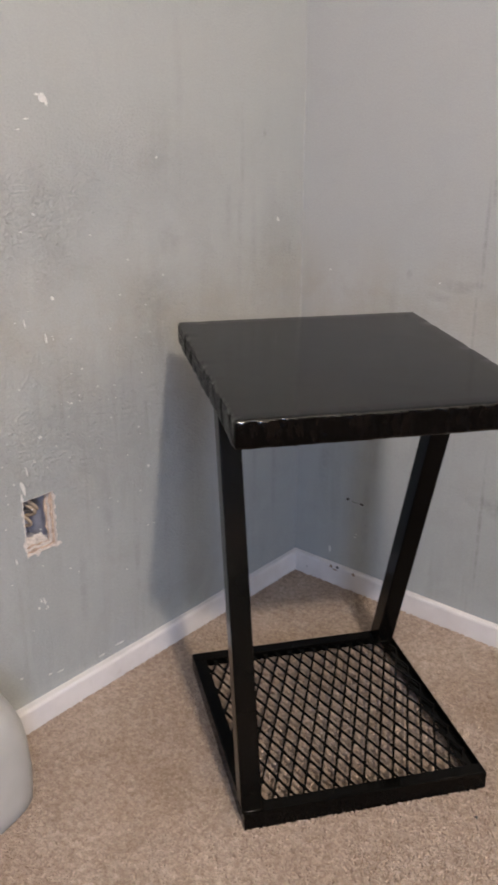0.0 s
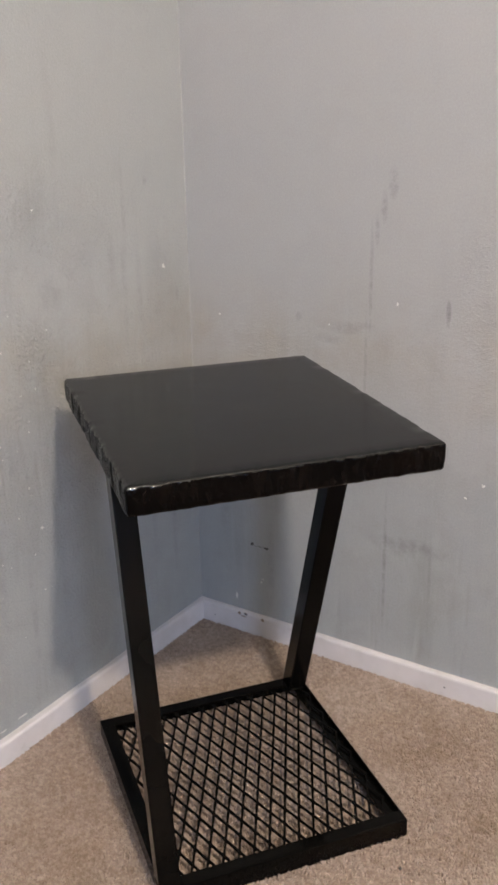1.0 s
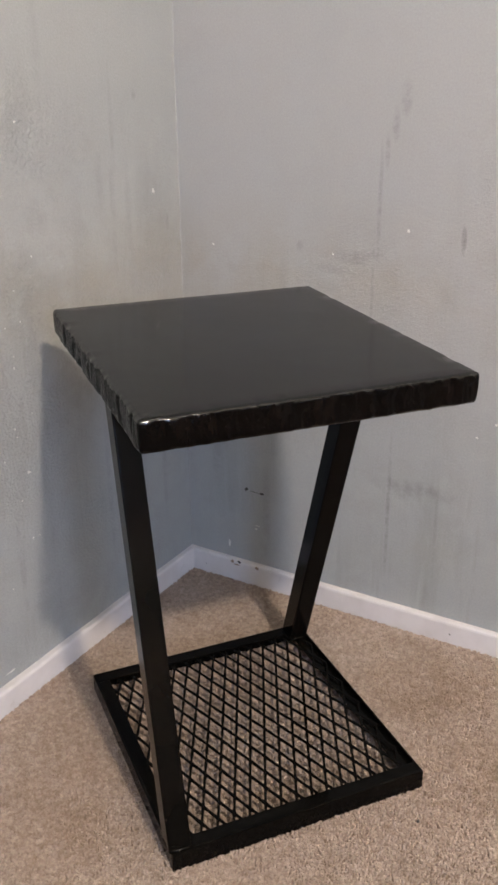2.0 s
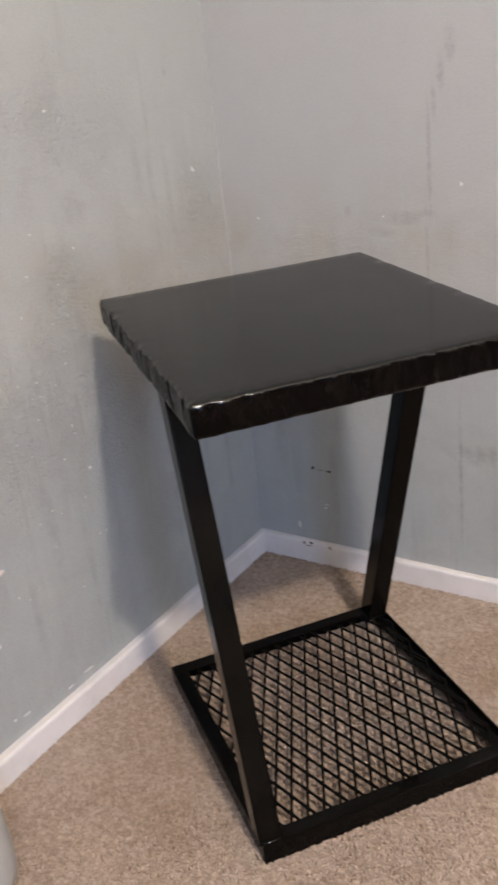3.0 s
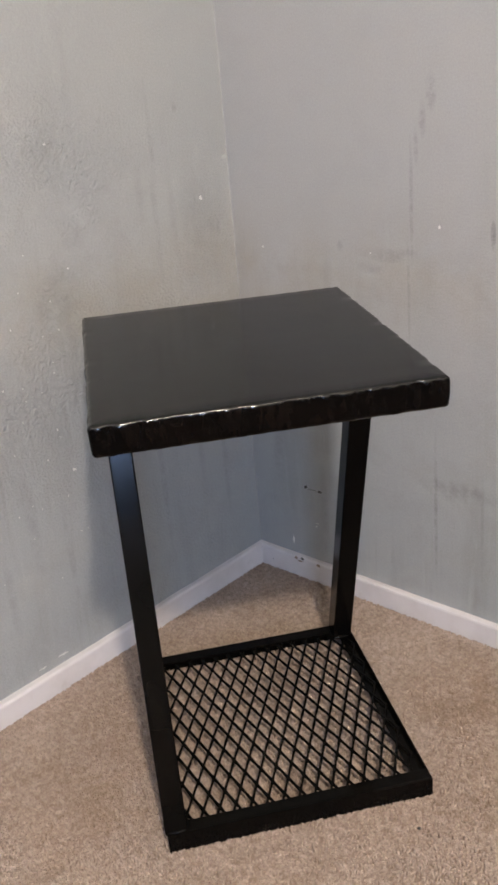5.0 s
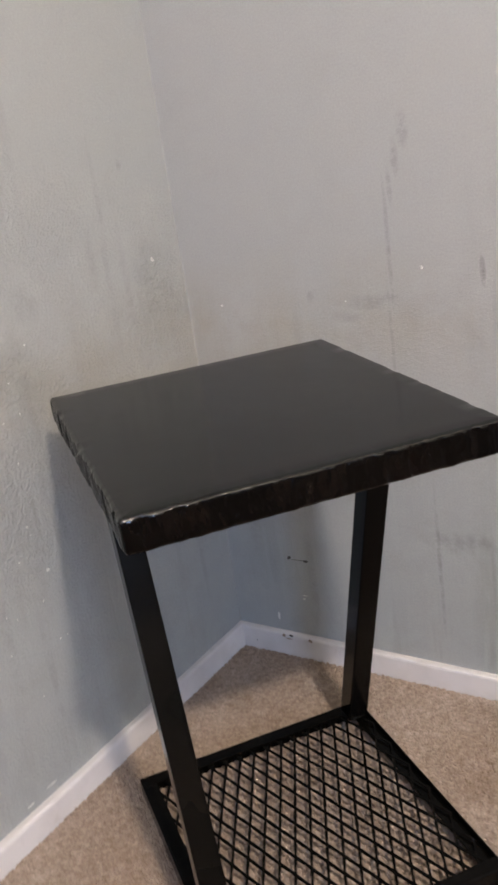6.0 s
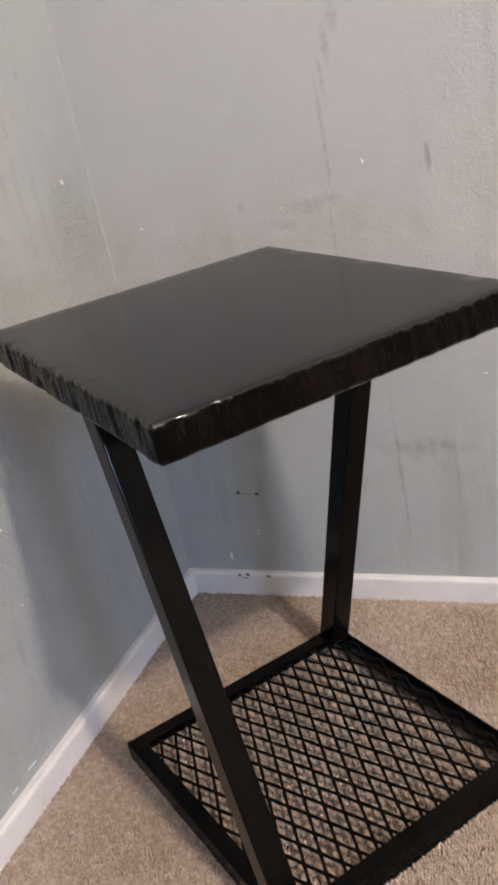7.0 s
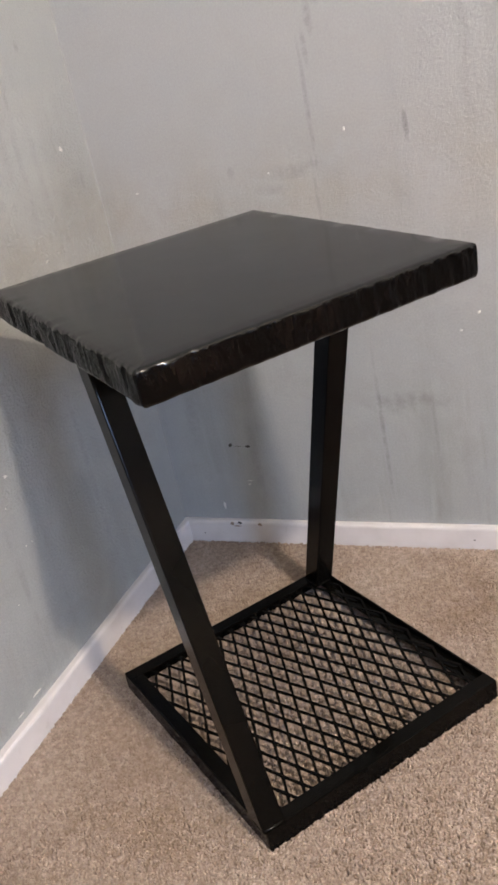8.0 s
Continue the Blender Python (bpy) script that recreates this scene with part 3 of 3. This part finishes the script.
# ---------------------------------------------------------------- the plastic jug
def jug():
    prof = ((0.0, 0.004), (0.050, 0.004), (0.058, 0.0), (0.068, 0.002), (0.0745, 0.010), (0.0760, 0.030), (0.0766, 0.060), (0.0742, 0.105),
            (0.0718, 0.130), (0.067, 0.150), (0.060, 0.168), (0.048, 0.183), (0.035, 0.195), (0.024, 0.206), (0.0195, 0.217), (0.019, 0.232),
            (0.0205, 0.234), (0.0205, 0.240), (0.017, 0.241), (0.0165, 0.215), (0.020, 0.205), (0.044, 0.181), (0.066, 0.145), (0.0735, 0.1), (0.0735, 0.02), (0.0, 0.008))
    bm = bmesh.new()
    n = 56
    rings = []
    for r, z in prof:
        square = min(1.0, max(0.0, (0.17 - z) / 0.05)) if r > 0.03 else 0.0
        ring = []
        for k in range(n):
            a = 2 * math.pi * k / n
            e = 2 + 0.9 * square
            q = (abs(math.cos(a)) ** e + abs(math.sin(a)) ** e) ** (-1 / e)
            ring.append(bm.verts.new((r * q * math.cos(a), r * q * math.sin(a), z)))
        rings.append(ring)
    for a, b in zip(rings, rings[1:]):
        for k in range(n):
            bm.faces.new((a[k], a[(k + 1) % n], b[(k + 1) % n], b[k]))
    bmesh.ops.remove_doubles(bm, verts=list(bm.verts), dist=1e-5)
    bmesh.ops.recalc_face_normals(bm, faces=bm.faces)
    return bm


jug_ob = tagged(part("plastic_jug", jug(), JUG, smooth=True), "milky white translucent plastic jug standing on carpet by the baseboard", "jug")
jug_ob.matrix_world = pose(0.0925, -0.876, -0.0015, 0, 0, 12)


# ---------------------------------------------------------------- the open outlet hole
def ragged(x, grow, shrink, seed, sides="lrtb"):
    """A torn layer round the hole, at depth x: it reaches outward and inward of the hole's edge by uneven widths."""
    y0, y1, z0, z1 = HOLE
    bm = bmesh.new()
    steps = 26
    edge = []
    for name, (ay, az), (by, bz), (ny, nz) in (("b", (y0, z0), (y1, z0), (0, -1)), ("r", (y1, z0), (y1, z1), (1, 0)),
                                              ("t", (y1, z1), (y0, z1), (0, 1)), ("l", (y0, z1), (y0, z0), (-1, 0))):
        for k in range(steps):
            f = k / steps
            on = 1.0 if name in sides else 0.12
            y, z = ay + (by - ay) * f, az + (bz - az) * f
            g = on * grow * max(0.05, 0.15 + 2.2 * noise.noise((y * 110, z * 110, seed)) + 0.9 * noise.noise((y * 420, z * 420, seed)))
            s = on * shrink * (0.7 + 0.5 * noise.noise((y * 90, z * 90, seed + 4)))
            edge.append((y, z, ny, nz, g, s))
    cy, cz = (y0 + y1) / 2, (z0 + z1) / 2
    rows = []
    for lay in range(3):
        row = []
        for y, z, ny, nz, g, s in edge:
            w = g if lay == 0 else -s
            lift = (0.0, 0.0, -0.0035)[lay]
            thick = 0.0006 * noise.noise((y * 300, z * 300, seed + lay))
            row.append(bm.verts.new((x + lift + abs(thick) + (-0.0009 if lay == 0 else 0), y + ny * w, z + nz * w)))
        rows.append(row)
    n = len(edge)
    for a, b in zip(rows, rows[1:]):
        for k in range(n):
            bm.faces.new((a[k], a[(k + 1) % n], b[(k + 1) % n], b[k]))
    bmesh.ops.recalc_face_normals(bm, faces=bm.faces)
    return bm


part("torn_rim", ragged(0.0010, 0.0050, 0.0012, 1.0, "lbr"), GYPSUM, wall_left, "torn pale rim of the outlet hole")
part("torn_paper", ragged(-0.0030, 0.0, 0.0060, 2.0, "br"), PAPER, wall_left, "brown torn paper layer in the outlet hole")
part("board_edge", ragged(-0.0075, 0.0, 0.0085, 3.0, "br"), GYPSUM, wall_left, "broken gypsum edge in the outlet hole")

part("torn_paper", ragged(-0.0115, 0.0, 0.0102, 6.0, "br"), PAPER, wall_left, "brown torn paper layer in the outlet hole")

y0, y1, z0, z1 = HOLE
bm = bmesh.new()
for a in ((-0.078, -0.076, y0 - 0.003, y1 + 0.003, z0 - 0.003, z1 + 0.003), (-0.076, -0.0162, y0 - 0.005, y0 - 0.003, z0 - 0.005, z1 + 0.005),
          (-0.076, -0.0162, y1 + 0.003, y1 + 0.005, z0 - 0.005, z1 + 0.005), (-0.076, -0.0162, y0 - 0.003, y1 + 0.003, z0 - 0.005, z0 - 0.003),
          (-0.076, -0.0162, y0 - 0.003, y1 + 0.003, z1 + 0.003, z1 + 0.005)):
    slab(bm, *a)
outlet = tagged(part("outlet_box", bm, BOX), "empty grey electrical outlet box with loose wires in the wall", "outlet box")
for ya, za, yb, zb, bend in ((-0.682, 0.384, -0.668, 0.346, 0.016), (-0.676, 0.388, -0.658, 0.352, 0.012), (-0.684, 0.368, -0.672, 0.330, 0.010)):
    pts = []
    for i in range(17):
        f = i / 16
        arc = math.sin(math.pi * f)
        pts.append((-0.040 + 0.034 * arc, ya + (yb - ya) * f + bend * arc, za + (zb - za) * f - 0.004 * arc))
    part("wire", tube(pts, 0.0030), WIRE, outlet, "tan sheathed wire", smooth=True)


def rubble(seed):
    """A crumbled ledge of gypsum along the hole's lower edge."""
    y0, y1, z0, z1 = HOLE
    bm = bmesh.new()
    rows = []
    for i in range(9):
        d = i / 8
        row = []
        for k in range(25):
            y = y0 + 0.002 + (y1 - y0 - 0.004) * k / 24
            z = z0 + 0.0015 + 0.010 * d * d + 0.0030 * noise.noise((y * 160, d * 4, seed)) + 0.0016 * noise.noise((y * 520, d * 14, seed))
            row.append(bm.verts.new((-0.0010 - 0.034 * d, y, z + (0.004 * d if k < 8 else 0.0))))
        rows.append(row)
    low = [bm.verts.new((v.co.x, v.co.y, z0 - 0.002)) for v in rows[0]]
    for a, b in zip([low] + rows, rows):
        for k in range(24):
            bm.faces.new((a[k], a[k + 1], b[k + 1], b[k]))
    bmesh.ops.recalc_face_normals(bm, faces=bm.faces)
    return bm


part("crumbled_ledge", rubble(3.0), GYPSUM, outlet, "crumbled pale gypsum along the lower edge")


# ---------------------------------------------------------------- marks on walls and boards
def flake(half_w, half_h, seed, lean=0.0, thick=0.0009, points=11):
    """A small chipped spot with an uneven outline, in the xz plane, facing -y."""
    bm = bmesh.new()
    rim = []
    for k in range(points):
        a = 2 * math.pi * k / points
        q = 0.75 + 0.6 * noise.noise((math.cos(a) * 1.7, math.sin(a) * 1.7, seed * 3.7))
        x, z = half_w * q * math.cos(a), half_h * q * math.sin(a)
        rim.append((x + lean * z, z))
    back = [bm.verts.new((x, 0.0006, z)) for x, z in rim]
    front = [bm.verts.new((x * 0.88, -thick, z * 0.88)) for x, z in rim]
    for k in range(points):
        bm.faces.new((back[k], back[(k + 1) % points], front[(k + 1) % points], front[k]))
    bm.faces.new(front)
    bmesh.ops.recalc_face_normals(bm, faces=bm.faces)
    return bm


def mark_left(name, y, z, w, h, material, parent, x=0.0, lean=0.0, label="", thick=0.0009):
    ob = part(name, flake(w / 1000, h / 1000, y * 31 + z * 17, lean, thick), material, parent, label)
    ob.matrix_world = pose(x, y, z, 0, 0, 90)
    return ob


def mark_right(name, x, z, w, h, material, parent, y=0.0, lean=0.0, label="", thick=0.0009):
    ob = part(name, flake(w / 1000, h / 1000, x * 31 + z * 17, lean, thick), material, parent, label)
    ob.matrix_world = pose(x, y, z)
    return ob


LEFT_CHIPS = ((-0.592, 0.951, 8, 7), (-0.621, 0.924, 6, 2), (-0.635, 0.911, 3, 1.2), (-0.600, 0.680, 4, 4), (-0.617, 0.624, 1.8, 10),
              (-0.652, 0.651, 1.2, 12), (-0.580, 0.516, 3.5, 3), (-0.642, 0.478, 4, 4), (-0.425, 0.366, 5, 3.6), (-0.680, 0.408, 4.5, 17),
              (-0.660, 0.206, 2.2, 8), (-0.671, 0.199, 3, 4), (-0.666, 0.210, 1.6, 5), (-0.655, 0.194, 1.6, 3), (-0.586, 0.946, 3, 7), (-0.600, 0.955, 6, 2.4), (-0.671, 0.432, 1.4, 13), (-0.684, 0.392, 3, 9), (-0.716, 0.091, 3, 2), (-0.662, 0.071, 4, 1.6))
LOW_CHIPS = ((-0.704, 0.294, 2.4, 6), (-0.510, 0.055, 13, 1.6), (-0.553, 0.051, 9, 1.4), (-0.076, 0.748, 4.5, 5), (-0.382, 0.867, 3, 2.4),
             (-0.622, 0.800, 3, 3), (-0.375, 0.685, 2.4, 1.8), (-0.640, 0.066, 9, 1.2), (-0.655, 0.443, 2, 3), (-0.590, 0.43, 1.8, 1.6))
for y, z, w, h in LEFT_CHIPS + LOW_CHIPS:
    mark_left("paint_chip", y, z, w, h, CHIP, wall_left, lean=-0.15)
for x, z, w, h in ((0.427, 0.700, 2.6, 3.6), (0.591, 0.411, 3, 3), (0.562, 0.384, 3, 1.6), (0.069, 0.654, 3, 2.6), (0.091, 0.070, 3, 8),
                   (0.152, 0.116, 3.4, 1.8), (0.30, 0.655, 1.6, 1.6), (0.645, 0.52, 2.5, 2), (0.155, 0.123, 6, 1.0)):
    mark_right("paint_chip", x, z, w, h, CHIP, wall_right)

# tiny chips, and highlights on the wall's texture drawn as pale flecks
rng = random.Random(11)
for k in range(70):
    y, z = rng.uniform(-0.74, -0.40), rng.triangular(0.10, 0.80, 0.5)
    mark_left("paint_glint_fleck", y, z, rng.uniform(0.7, 1.9), rng.uniform(0.7, 2.2), CHIP, wall_left, lean=rng.uniform(-0.5, 0.5))

# a scratched pair of screw holes with a scored line between them
mark_right("screw_hole", 0.131, 0.196, 6.5, 4.2, DARK, wall_right, label="dark torn screw hole", thick=0.0004)
mark_right("screw_hole", 0.164, 0.193, 8.0, 3.4, DARK, wall_right, label="dark torn screw hole", thick=0.0004)
mark_right("scratch", 0.147, 0.1935, 13, 0.7, DARK, wall_right, label="thin dark scratch", thick=0.0003)
for x, z, w, h, mat in ((0.042, 0.016, 1.8, 1.8, DARK), (0.549, 0.016, 1.8, 1.8, DARK), (0.104, 0.038, 5, 4, RUST), (0.120, 0.040, 6, 3.4, DARK),
                        (0.160, 0.037, 6, 4.4, RUST), (0.114, 0.033, 10, 1.6, RUST)):
    mark_right("nail_hole", x, z, w, h, mat, board_right, y=-0.0125, thick=0.0005)
for y, z, w, h, mat in ((-0.152, 0.018, 1.8, 1.8, DARK), (-0.213, 0.026, 1.4, 5, DARK)):
    mark_left("nail_hole", y, z, w, h, mat, board_left, x=0.0125, thick=0.0005)
for y, w in ((-0.451, 7), (-0.626, 6), (-0.66, 5)):
    mark_left("chipped_edge", y, 0.003, w, 4, RUST, board_left, x=0.0125 + 0.008 * (-0.25 - y), thick=0.0006)

# a pale bead of old filler up the corner
pts = [(0.0, 0.0, z) for z in np.arange(0.04, ROOM_Z, 0.1)]
part("corner_bead", tube(pts, 0.0010, 12), CAULK, wall_right, "pale bead of old filler in the corner", smooth=True)

# window behind the walk, for the cool daylight
win = tagged(new("window_1"), "white framed window in the far wall", "window", kind="structure")
for ya, yb, za, zb in ((-3.72, -3.67, 1.2, 2.05), (-2.97, -2.92, 1.2, 2.05), (-3.67, -2.97, 1.2, 1.25), (-3.67, -2.97, 2.0, 2.05), (-3.67, -2.97, 1.61, 1.65)):
    part("window_frame", box(ROOM_X + 0.05, ROOM_X + 0.10, ya, yb, za, zb, 0.004), GLASS_FRAME, win)

# a crumb of dark dirt on the carpet
crumb = bmesh.new()
bmesh.ops.create_icosphere(crumb, subdivisions=2, radius=0.0026)
for v in crumb.verts:
    v.co *= 0.8 + 0.5 * noise.noise(v.co * 500)
crumb_ob = tagged(part("dirt_crumb", crumb, DARK), "tiny dark crumb of dirt on the beige carpet", "dirt crumb")
crumb_ob.location = (0.6485, -0.429, 0.0018)
